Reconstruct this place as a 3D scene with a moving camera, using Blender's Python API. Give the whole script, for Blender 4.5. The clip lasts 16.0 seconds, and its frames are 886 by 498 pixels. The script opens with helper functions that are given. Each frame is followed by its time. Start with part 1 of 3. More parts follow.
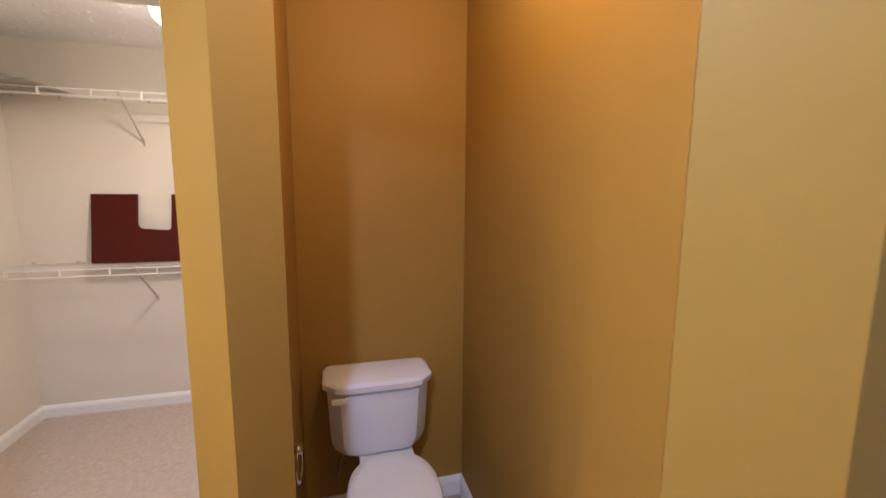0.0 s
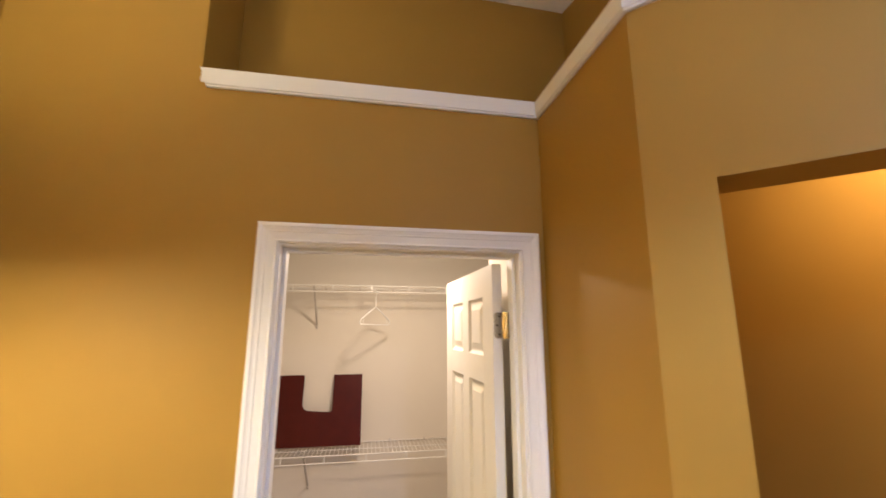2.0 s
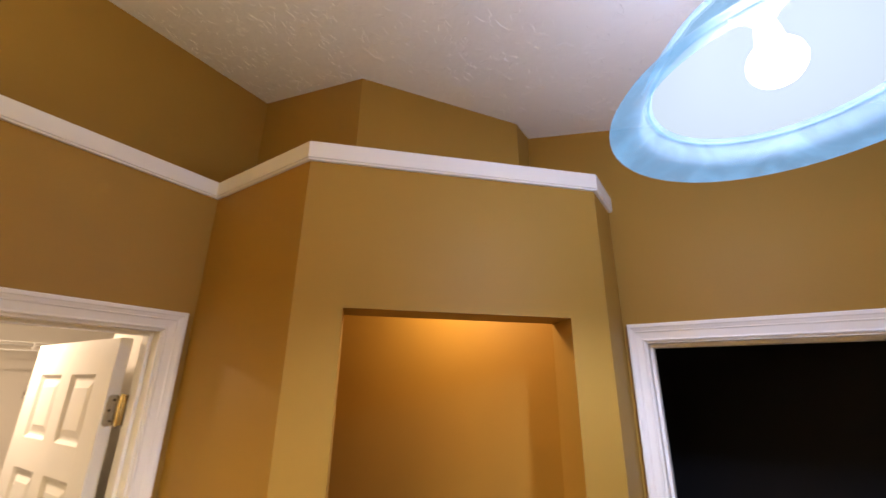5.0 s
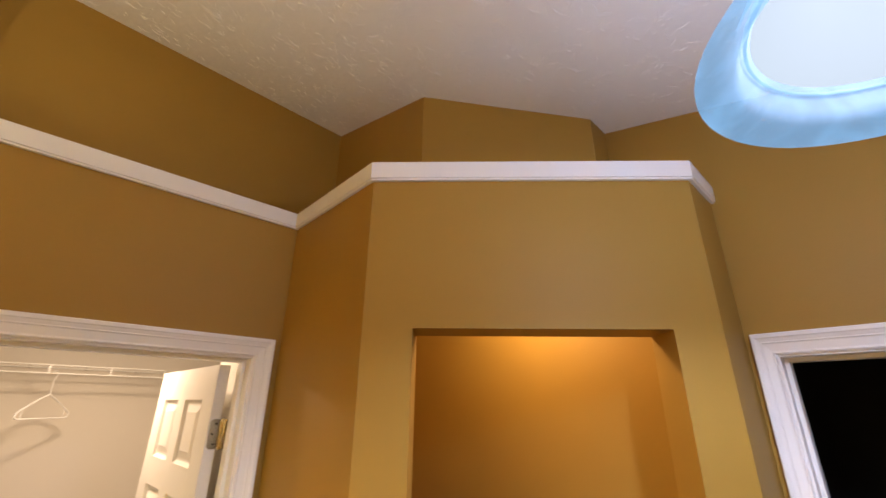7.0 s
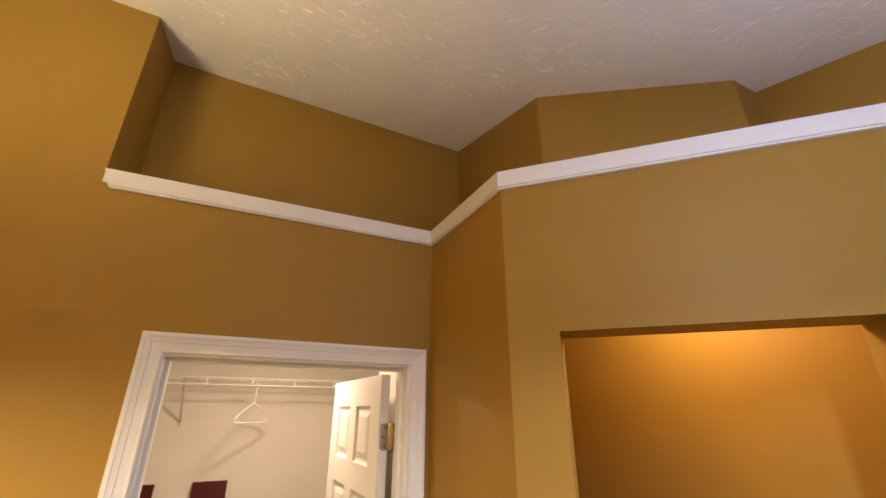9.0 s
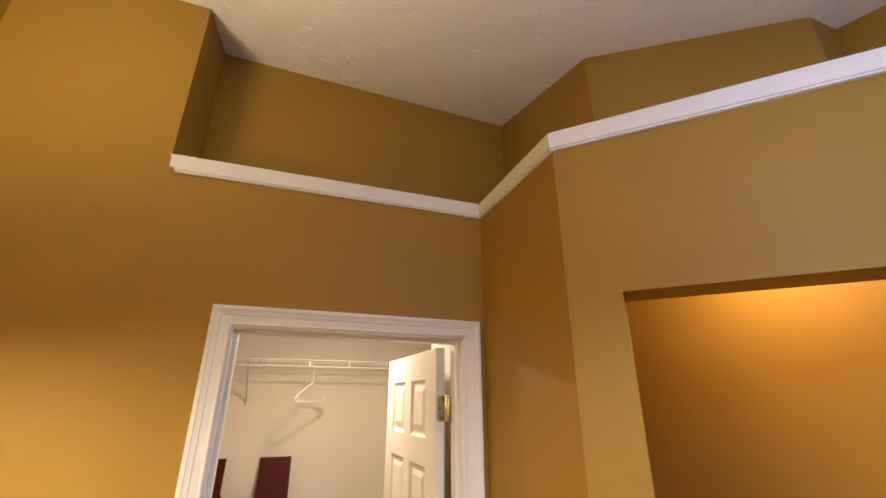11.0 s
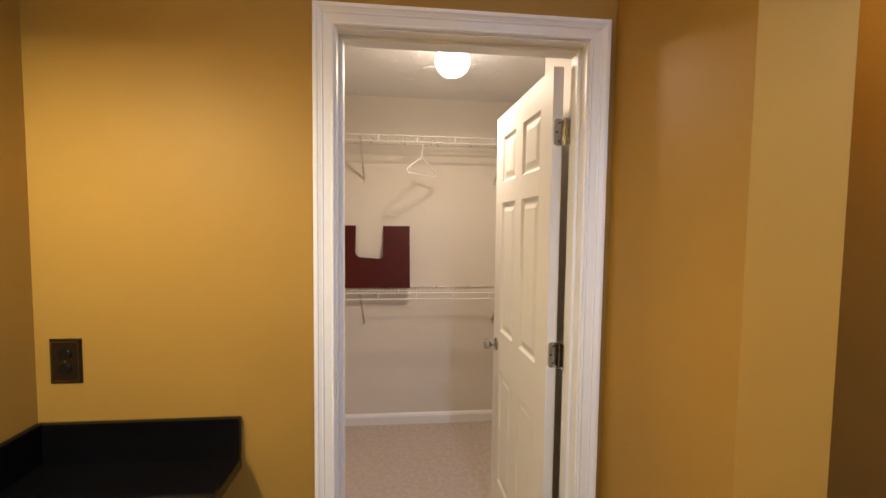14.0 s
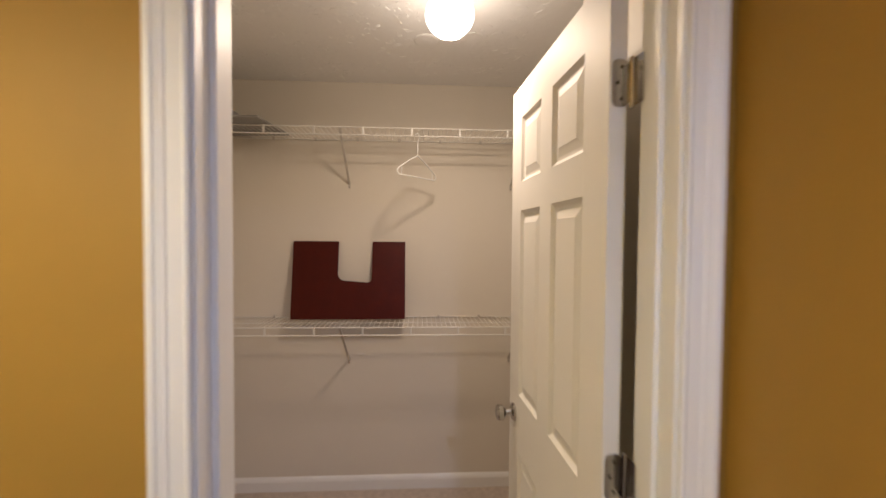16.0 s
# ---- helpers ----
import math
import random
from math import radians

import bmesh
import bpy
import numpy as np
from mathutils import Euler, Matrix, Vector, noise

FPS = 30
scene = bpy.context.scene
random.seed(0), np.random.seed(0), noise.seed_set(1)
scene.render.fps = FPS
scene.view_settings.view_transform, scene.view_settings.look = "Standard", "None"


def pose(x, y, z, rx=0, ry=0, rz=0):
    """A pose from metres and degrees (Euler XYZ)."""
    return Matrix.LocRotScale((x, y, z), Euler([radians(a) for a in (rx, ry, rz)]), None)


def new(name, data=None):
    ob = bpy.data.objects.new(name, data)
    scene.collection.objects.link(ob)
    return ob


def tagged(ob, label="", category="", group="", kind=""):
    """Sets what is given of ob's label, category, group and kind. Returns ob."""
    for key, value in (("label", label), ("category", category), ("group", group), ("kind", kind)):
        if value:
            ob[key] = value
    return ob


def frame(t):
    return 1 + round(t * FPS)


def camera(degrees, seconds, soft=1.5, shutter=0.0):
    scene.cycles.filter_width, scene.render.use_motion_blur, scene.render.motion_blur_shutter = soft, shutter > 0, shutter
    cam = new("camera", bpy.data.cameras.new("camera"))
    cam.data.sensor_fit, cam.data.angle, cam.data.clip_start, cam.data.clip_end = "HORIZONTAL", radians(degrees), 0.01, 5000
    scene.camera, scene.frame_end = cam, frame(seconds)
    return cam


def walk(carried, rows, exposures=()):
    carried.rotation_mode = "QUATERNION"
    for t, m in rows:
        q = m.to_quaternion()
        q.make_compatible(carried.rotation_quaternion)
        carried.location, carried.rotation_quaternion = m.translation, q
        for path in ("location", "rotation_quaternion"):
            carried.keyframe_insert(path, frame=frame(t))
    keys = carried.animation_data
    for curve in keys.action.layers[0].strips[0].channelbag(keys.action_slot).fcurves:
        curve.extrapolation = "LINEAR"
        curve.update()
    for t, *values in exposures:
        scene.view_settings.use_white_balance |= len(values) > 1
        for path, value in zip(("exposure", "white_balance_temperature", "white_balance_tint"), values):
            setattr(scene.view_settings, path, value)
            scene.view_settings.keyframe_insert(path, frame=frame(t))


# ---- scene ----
cam = camera(94.56, 16.0, shutter=0.4)
# seconds, x, y, z, yaw, pitch, roll
ROWS = [
    (0, 0.272, -1.340, 1.499, -15.08, -7.69, 0.32),
    (0.2, 0.248, -1.326, 1.521, -14.80, -6.20, 0.16),
    (0.6, 0.123, -1.323, 1.572, -13.72, -2.35, 0.26),
    (0.8, 0.030, -1.314, 1.634, -13.24, -0.64, 0.02),
    (1, -0.080, -1.305, 1.642, -12.70, 2.20, -0.05),
    (1.5, -0.337, -1.238, 1.768, -10.75, 7.13, 0.28),
    (2, -0.564, -1.232, 1.796, -10.47, 11.05, 0.03),
    (2.2, -0.649, -1.250, 1.807, -11.15, 12.28, 0.15),
    (2.5, -0.690, -1.284, 1.832, -14.31, 13.21, -0.04),
    (3, -0.682, -1.334, 1.843, -21.23, 14.22, 0.16),
    (3.5, -0.719, -1.338, 1.868, -29.28, 15.08, 0.41),
    (4, -0.698, -1.357, 1.871, -38.47, 16.33, 0.47),
    (4.3, -0.665, -1.389, 1.881, -43.93, 16.86, 0.67),
    (4.7, -0.661, -1.409, 1.887, -51.55, 17.71, 0.71),
    (5.75, -0.640, -1.425, 1.895, -61.00, 19.80, 0.70),
    (6.8, -0.569, -1.407, 1.900, -45.84, 20.99, 0.67),
    (7, -0.573, -1.408, 1.900, -43.33, 20.94, 0.55),
    (7.8, -0.594, -1.387, 1.900, -34.68, 20.83, 0.49),
    (8.4, -0.597, -1.397, 1.900, -29.30, 21.08, 0.40),
    (9, -0.620, -1.401, 1.898, -25.48, 21.49, 0.25),
    (10.2, -0.640, -1.375, 1.865, -21.50, 21.00, 0.30),
    (11.5, -0.625, -1.297, 1.763, -17.35, 17.76, 0.46),
    (12, -0.579, -1.224, 1.618, -14.79, 12.63, 1.04),
    (12.5, -0.599, -1.244, 1.544, -12.36, 7.70, 1.02),
    (13, -0.604, -1.227, 1.535, -9.48, 2.71, 1.06),
    (13.5, -0.619, -1.197, 1.500, -7.17, -1.10, 0.75),
    (14, -0.632, -1.196, 1.491, -5.75, -3.24, 0.69),
    (14.5, -0.616, -1.181, 1.490, -5.08, -4.28, 0.56),
    (15, -0.540, -1.156, 1.503, -4.47, -4.00, 0.63),
    (15.5, -0.505, -0.986, 1.488, -4.21, -2.99, 0.52),
    (16, -0.490, -0.617, 1.514, -3.22, -1.64, 0.45),
]
walk(cam, [(t, pose(x, y, z, 90 + pitch, 0, yaw) @ pose(0, 0, 0, 0, 0, roll)) for t, x, y, z, yaw, pitch, roll in ROWS],
     exposures=[(0, 0.58, 5300, 11), (0.8, 0.36, 5400, 11), (1.5, 0.28, 5800, 10), (2.2, 0.24, 6000, 11), (3.5, 0.20, 6300, 13), (4.5, 0.13, 6450, 12),
                (9, 0.09, 6600, 12), (12.2, 0.08, 6200, 11), (13.2, 0.02, 5950, 10), (14.5, 0.00, 5850, 10), (15.2, -0.08, 5800, 10), (16, -0.31, 5800, 10)])

# ---- world and light ----
world = bpy.data.worlds.new("world")
world.use_nodes = True
world.node_tree.nodes["Background"].inputs[0].default_value = (0.5, 0.6, 0.8, 1)
world.node_tree.nodes["Background"].inputs[1].default_value = 0.05
scene.world = world


def bulb_light(name, at, watts, colour, radius):
    li = bpy.data.lights.new(name, "POINT")
    li.energy, li.color, li.shadow_soft_size = watts, colour, radius
    ob = new(name, li)
    ob.location = at
    return ob


WARM = (1.0, 0.825, 0.50)
bulb_light("pendant_light", (-0.006, -1.550, 2.335), 47, (0.645, 0.71, 1.0), 0.04)
for y in (-0.76, -1.025, -1.29):
    bulb_light("vanity_light", (-1.49, y, 1.978), 18.5, WARM, 0.024)
bulb_light("closet_light", (-0.39, 0.85, 2.25), 4.0, (1.0, 0.74, 0.52), 0.08)
# added disk for the globe's light downward, so the ceiling stays dimmer
down = bpy.data.lights.new("closet_globe_down_share", "AREA")
down.shape, down.size, down.energy, down.color = "DISK", 0.13, 10.5, (1.0, 0.74, 0.52)
new("closet_globe_down_share", down).location = (-0.39, 0.85, 2.235)
bulb_light("toilet_room_light", (0.56, -0.50, 2.325), 11.0, (1.0, 0.66, 0.34), 0.05)


# ---- materials ----
def material(name, colour, rough=0.6, metal=0.0, spec=0.5):
    m = bpy.data.materials.new(name)
    m.use_nodes = True
    b = m.node_tree.nodes["Principled BSDF"]
    b.inputs["Base Color"].default_value = (*colour, 1)
    b.inputs["Roughness"].default_value = rough
    b.inputs["Metallic"].default_value = metal
    b.inputs["Specular IOR Level"].default_value = spec
    return m, m.node_tree.nodes, m.node_tree.links, b


def noisy(name, colour, rough, scale=6.0, vary=0.08, bump=0.05, bump_scale=180.0, metal=0.0, spec=0.5, distance=0.002):
    """A surface with a slow drift of its colour and a fine relief."""
    m, n, l, b = material(name, colour, rough, metal, spec)
    tc = n.new("ShaderNodeTexCoord")
    slow = n.new("ShaderNodeTexNoise")
    slow.inputs["Scale"].default_value, slow.inputs["Detail"].default_value = scale, 4
    ramp = n.new("ShaderNodeMapRange")
    ramp.inputs["To Min"].default_value, ramp.inputs["To Max"].default_value = 1 - vary, 1 + vary
    mul = n.new("ShaderNodeVectorMath")
    mul.operation = "SCALE"
    mul.inputs[0].default_value = colour
    l.new(tc.outputs["Object"], slow.inputs["Vector"])
    l.new(slow.outputs["Fac"], ramp.inputs["Value"])
    l.new(ramp.outputs["Result"], mul.inputs["Scale"])
    l.new(mul.outputs["Vector"], b.inputs["Base Color"])
    fine = n.new("ShaderNodeTexNoise")
    fine.inputs["Scale"].default_value, fine.inputs["Detail"].default_value = bump_scale, 3
    bp = n.new("ShaderNodeBump")
    bp.inputs["Strength"].default_value, bp.inputs["Distance"].default_value = bump, distance
    l.new(tc.outputs["Object"], fine.inputs["Vector"])
    l.new(fine.outputs["Fac"], bp.inputs["Height"])
    l.new(bp.outputs["Normal"], b.inputs["Normal"])
    return m


OCHRE = noisy("ochre_wall_paint", (0.363, 0.213, 0.039), 0.54, 3.0, 0.06, 0.13, 130, spec=0.24)
CREAM = noisy("cream_wall_paint", (0.74, 0.69, 0.60), 0.6, 3.0, 0.03, 0.1, 120, spec=0.3)
CEIL = noisy("stomped_white_ceiling", (0.88, 0.87, 0.855), 0.8, 4.0, 0.04, 0.55, 34, spec=0.3, distance=0.004)
TRIM = noisy("white_trim_paint", (0.85, 0.845, 0.83), 0.42, 5.0, 0.015, 0.04, 60)
DOORW = noisy("white_door_paint", (0.78, 0.75, 0.69), 0.55, 5.0, 0.03, 0.06, 90, spec=0.25)
CARPET = noisy("beige_speckled_carpet", (0.57, 0.485, 0.415), 0.95, 38, 0.24, 0.8, 300, spec=0.1, distance=0.006)
VINYL = noisy("tan_vinyl_floor", (0.46, 0.40, 0.33), 0.4, 8, 0.15, 0.05, 60)
CERAMIC = noisy("white_glazed_ceramic", (0.82, 0.82, 0.82), 0.08, 3, 0.015, 0.01, 20)
BLACK = noisy("black_polished_counter", (0.004, 0.004, 0.0045), 0.09, 60, 0.5, 0.02, 90, spec=0.3)
CABINET = noisy("dark_stained_cabinet", (0.05, 0.022, 0.012), 0.35, 8, 0.25, 0.1, 60)
MAROON = noisy("dark_red_lacquered_board", (0.066, 0.0065, 0.0028), 0.4, 14, 0.25, 0.06, 50, spec=0.2)
# taupe-grey with the shade under the shelves put into the colour
BRACE_SHADED = noisy("shaded_taupe_steel", (0.58, 0.54, 0.48), 0.45, 20, 0.05, 0.03, 80)
WIRE = noisy("white_vinyl_coated_wire", (0.80, 0.78, 0.73), 0.35, 20, 0.03, 0.02, 80)
PLASTIC = noisy("white_plastic", (0.80, 0.79, 0.76), 0.35, 20, 0.03, 0.02, 80)
GREY = noisy("grey_metal_sheet", (0.33, 0.32, 0.30), 0.5, 12, 0.2, 0.05, 60, metal=0.3)
STEEL = noisy("brushed_nickel", (0.52, 0.50, 0.47), 0.17, 30, 0.1, 0.04, 200, metal=1.0)
BRASS = noisy("polished_brass", (0.75, 0.52, 0.22), 0.2, 30, 0.06, 0.02, 90, metal=1.0)
BRONZE = noisy("dark_bronze_plate", (0.085, 0.070, 0.045), 0.15, 40, 0.2, 0.05, 120, metal=0.9)
BRONZE_GLEAM = noisy("bright_bronze_gleam", (0.30, 0.24, 0.14), 0.25, 40, 0.2, 0.05, 120, metal=1.0)
BAKELITE = noisy("black_bakelite", (0.006, 0.006, 0.006), 0.25, 30, 0.1, 0.02, 90)
# near-black because the room gets no light; the darkness is in the colour
DARKROOM = noisy("unlit_room_black", (0.02, 0.02, 0.025), 0.8, 3, 0.1, 0.05, 90)


def glass_shade(name, colour, clear, through_part, vein):
    """Clouded glass: a share of the light goes straight on, a share is spread, the rest is sent back."""
    m, n, l, b = material(name, colour, 0.25)
    tr = n.new("ShaderNodeBsdfTranslucent")
    tr.inputs[0].default_value = (*colour, 1)
    mix = n.new("ShaderNodeMixShader")
    mix.inputs[0].default_value = through_part
    tc = n.new("ShaderNodeTexCoord")
    no = n.new("ShaderNodeTexNoise")
    no.inputs["Scale"].default_value, no.inputs["Detail"].default_value, no.inputs["Distortion"].default_value = 9, 5, 2.5
    ra = n.new("ShaderNodeMapRange")
    ra.inputs["From Min"].default_value, ra.inputs["From Max"].default_value = 0.4, 0.7
    ra.inputs["To Min"].default_value, ra.inputs["To Max"].default_value = 1 - vein, 1
    sc = n.new("ShaderNodeVectorMath")
    sc.operation, sc.inputs[0].default_value = "SCALE", colour
    l.new(tc.outputs["Object"], no.inputs["Vector"])
    l.new(no.outputs["Fac"], ra.inputs["Value"])
    l.new(ra.outputs["Result"], sc.inputs["Scale"])
    l.new(sc.outputs["Vector"], tr.inputs[0])
    l.new(sc.outputs["Vector"], b.inputs["Base Color"])
    out = n["Material Output"]
    l.new(b.outputs[0], mix.inputs[1])
    l.new(tr.outputs[0], mix.inputs[2])
    pane = n.new("ShaderNodeBsdfTransparent")
    both = n.new("ShaderNodeMixShader")
    both.inputs[0].default_value = clear
    l.new(mix.outputs[0], both.inputs[1])
    l.new(pane.outputs[0], both.inputs[2])
    l.new(both.outputs[0], out.inputs[0])
    return m


ALABASTER = glass_shade("lit_alabaster_glass", (0.03, 0.035, 0.04), 0.52, 0.0, 0.3)
# cool bulb light in the glass is put in as clouded blue emission
lit = ALABASTER.node_tree
cloud = lit.nodes.new("ShaderNodeVectorMath")
cloud.operation, cloud.inputs[0].default_value = "SCALE", (0.20, 0.50, 0.86)
lit.links.new(lit.nodes["Map Range"].outputs["Result"], cloud.inputs["Scale"])
lit.links.new(cloud.outputs["Vector"], lit.nodes["Principled BSDF"].inputs["Emission Color"])
lit.nodes["Principled BSDF"].inputs["Emission Strength"].default_value = 1.15
lit.nodes["Principled BSDF"].inputs["Specular IOR Level"].default_value = 0.05
lit.nodes["Principled BSDF"].inputs["Roughness"].default_value = 0.6
# unseen upper glass, its clear share chosen for the light on the ceiling
CROWN_GLASS = glass_shade("crown_alabaster_glass", (0.30, 0.35, 0.40), 0.50, 0.35, 0.3)
FROSTED = glass_shade("frosted_glass", (0.93, 0.92, 0.88), 0.06, 0.0, 0.05)


def glow(name, colour, strength):
    m, n, l, b = material(name, (0.9, 0.9, 0.9), 0.3)
    b.inputs["Emission Color"].default_value = (*colour, 1)
    b.inputs["Emission Strength"].default_value = strength
    return m


# bulb light on the bell's inside and ribs, set as emission
LIT_GLASS = glow("lit_white_glass", (0.72, 0.86, 1.0), 0.78)
LIT_RIB = glow("lit_glass_rib", (0.85, 0.93, 1.0), 0.95)
for lit_mat in (LIT_GLASS, LIT_RIB):
    lit_mat.node_tree.nodes["Principled BSDF"].inputs["Base Color"].default_value = (0.003, 0.003, 0.003, 1)
    lit_mat.node_tree.nodes["Principled BSDF"].inputs["Specular IOR Level"].default_value = 0.0
LIT_COOL = glow("lit_cool_bulb", (0.9, 0.96, 1.0), 8)
LIT_WARM = glow("lit_warm_globe", (1.0, 0.88, 0.70), 4)


# ---- mesh helpers ----
def quad_box(bm, x0, x1, y0, y1, z0, z1, bevel=0.0):
    r = bmesh.ops.create_cube(bm, size=1.0, matrix=Matrix.LocRotScale(((x0 + x1) / 2, (y0 + y1) / 2, (z0 + z1) / 2), None, (x1 - x0, y1 - y0, z1 - z0)))
    if bevel:
        vs = set(r["verts"])
        es = [e for e in bm.edges if e.verts[0] in vs and e.verts[1] in vs]
        bmesh.ops.bevel(bm, geom=es, offset=bevel, segments=2, affect="EDGES", profile=0.7)


def prism(bm, plan, z0, z1, bevel=0.0):
    lo = [bm.verts.new((x, y, z0)) for x, y in plan]
    hi = [bm.verts.new((x, y, z1)) for x, y in plan]
    k = len(plan)
    bm.faces.new(lo[::-1]), bm.faces.new(hi)
    for i in range(k):
        bm.faces.new((lo[i], lo[(i + 1) % k], hi[(i + 1) % k], hi[i]))
    if bevel:
        vs = set(lo + hi)
        es = [e for e in bm.edges if e.verts[0] in vs and e.verts[1] in vs]
        bmesh.ops.bevel(bm, geom=es, offset=bevel, segments=2, affect="EDGES", profile=0.7)


def loft(bm, rings, caps=True):
    rows = [[bm.verts.new(p) for p in ring] for ring in rings]
    k = len(rows[0])
    for a, b in zip(rows, rows[1:]):
        for i in range(k):
            bm.faces.new((a[i], a[(i + 1) % k], b[(i + 1) % k], b[i]))
    if caps:
        bm.faces.new(rows[0][::-1]), bm.faces.new(rows[-1])


def turned(bm, profile, steps=32, centre=(0, 0), caps=True):
    """A turned shape round a vertical axis; profile of (radius, z)."""
    loft(bm, [[(centre[0] + r * math.cos(2 * math.pi * i / steps), centre[1] + r * math.sin(2 * math.pi * i / steps), z) for i in range(steps)] for r, z in profile], caps)


def rod(bm, a, b, radius, sides=6):
    a, b = Vector(a), Vector(b)
    q = (b - a).to_track_quat("Z", "Y")
    loft(bm, [[p + q @ Vector((radius * math.cos(2 * math.pi * i / sides), radius * math.sin(2 * math.pi * i / sides), 0)) for i in range(sides)] for p in (a, b)])


def bent(bm, points, radius, sides=6):
    for a, b in zip(points, points[1:]):
        rod(bm, a, b, radius, sides)


def finish(bm, smooth=None):
    bmesh.ops.recalc_face_normals(bm, faces=bm.faces)
    if smooth is not None:
        for f in bm.faces:
            f.smooth = True
        for e in bm.edges:
            e.smooth = len(e.link_faces) == 2 and e.calc_face_angle(0) < radians(smooth)


def part(name, bm, mat, parent=None, label="", smooth=None):
    finish(bm, smooth)
    me = bpy.data.meshes.new(name)
    bm.to_mesh(me)
    bm.free()
    me.materials.append(mat)
    ob = new(name, me)
    ob.parent = parent
    if label:
        tagged(ob, label)
    return ob


def structure(name, bm, mat, label, category):
    return tagged(part(name, bm, mat), label, category, kind="structure")


def thing(name, label, category, at=(0, 0, 0), group="", turn=0.0):
    ob = new(name)
    ob.matrix_basis = pose(*at, 0, 0, turn)
    return tagged(ob, label, category, group)


def moved(bm, m):
    bmesh.ops.transform(bm, matrix=m, verts=bm.verts)
    return bm


# ---- plan ----
XW, XE, YS = -1.62, 0.86, -2.9          # west, east and south faces of the bathroom
FL, FR = Vector((0.0, -0.501)), Vector((0.646, -1.144))  # ends of the slanted front of the toilet room
D = (FR - FL).normalized()
N = Vector((-D.y, D.x))                 # into the toilet room
LONG = (FR - FL).length
OL, OR, OZ, WT = FL + D * 0.142 * LONG, FL + D * 0.866 * LONG, 2.084, 0.125
LEDGE, TRIM_H, XN = 2.572, 0.060, -1.083
YU, XU, UL, UR = 0.303, 0.284, -0.377, (0.737, -0.847)
DL, DR, DH = -0.817, -0.087, 2.037      # closet doorway
CX0, CX1, CY1, CZ = -1.63, 0.45, 1.816, 2.41
TX, TY, TZ = 0.12, 0.46, 2.41           # toilet room: left face, back face, ceiling


def ceiling_z(x, y):
    return 3.176 - 0.03 * x + 0.244 * y


def plaster_strokes(bm, x0, x1, y0, y1, height, per_area=130, seed=3):
    """Short raised strokes in loose fans, as a stomping brush leaves them on the underside of a ceiling."""
    rng = random.Random(seed)
    for _ in range(int((x1 - x0) * (y1 - y0) * per_area)):
        cx, cy, turn = rng.uniform(x0, x1), rng.uniform(y0, y1), rng.uniform(0, 6.28)
        for _ in range(rng.randint(3, 7)):
            a = turn + rng.gauss(0, 0.6)
            start, length, half, tall = rng.uniform(0.0, 0.05), rng.uniform(0.008, 0.042), rng.uniform(0.0009, 0.0022), rng.uniform(0.0010, 0.0025)
            ox, oy, curl = rng.gauss(0, 0.02), rng.gauss(0, 0.02), rng.gauss(0, 0.35)
            left, right, top = [], [], []
            for k in range(4):
                f = k / 3
                q = a + curl * f
                px_, py_ = cx + ox + (start + length * f) * math.cos(q), cy + oy + (start + length * f) * math.sin(q)
                w = half * (0.25, 1, 1, 0.2)[k]
                z = height(px_, py_) + 0.0003
                nx, ny = -math.sin(q) * w, math.cos(q) * w
                left.append(bm.verts.new((px_ + nx, py_ + ny, z)))
                right.append(bm.verts.new((px_ - nx, py_ - ny, z)))
                top.append(bm.verts.new((px_, py_, z - tall * (0.3, 1, 0.9, 0.2)[k])))
            for k in range(3):
                bm.faces.new((left[k], left[k + 1], top[k + 1], top[k]))
                bm.faces.new((top[k], top[k + 1], right[k + 1], right[k]))


# floors
bm = bmesh.new()
quad_box(bm, XW - 0.12, XE + 0.12, YS - 0.1, 0.06, -0.1, 0)
quad_box(bm, TX - 0.06, XE + 0.12, 0.06, TY + 0.1, -0.1, 0)
structure("floor", bm, VINYL, "tan vinyl bathroom floor", "floor")
bm = bmesh.new()
quad_box(bm, CX0 - 0.1, 0.06, 0.06, 0.56, -0.1, 0.004)
quad_box(bm, CX0 - 0.1, CX1 + 0.06, 0.56, CY1 + 0.1, -0.1, 0.004)
structure("floor_closet", bm, CARPET, "beige speckled carpet in the walk-in closet", "floor")

# ceilings
bm = bmesh.new()
pts = [(XW - 0.12, YS - 0.1), (XE + 0.12, YS - 0.1), (XE + 0.12, 0.6), (XW - 0.12, 0.6)]
lo = [bm.verts.new((x, y, ceiling_z(x, y))) for x, y in pts]
hi = [bm.verts.new((x, y, ceiling_z(x, y) + 0.12)) for x, y in pts]
bm.faces.new(lo[::-1]), bm.faces.new(hi)
for i in range(4):
    bm.faces.new((lo[i], lo[(i + 1) % 4], hi[(i + 1) % 4], hi[i]))
plaster_strokes(bm, XW, XE, -2.1, 0.3, ceiling_z, 200)
structure("ceiling", bm, CEIL, "sloped white ceiling with stomped plaster texture", "ceiling")
bm = bmesh.new()
quad_box(bm, CX0 - 0.1, 0.06, 0.12, 0.56, CZ, CZ + 0.08)
quad_box(bm, CX0 - 0.1, CX1, 0.56, CY1 + 0.1, CZ, CZ + 0.08)
plaster_strokes(bm, -1.5, 0.0, 0.3, 1.75, lambda x, y: CZ, 110, 5)
structure("ceiling_closet", bm, CEIL, "white textured closet ceiling", "ceiling")
bm = bmesh.new()
IL, IR = FL + N * WT, FR + N * WT
prism(bm, [(TX, TY), (TX, FL.y + 0.12), (IL.x + 0.03, IL.y - 0.03), (IR.x, IR.y), (XE, IR.y), (XE, TY)], TZ, TZ + 0.08)
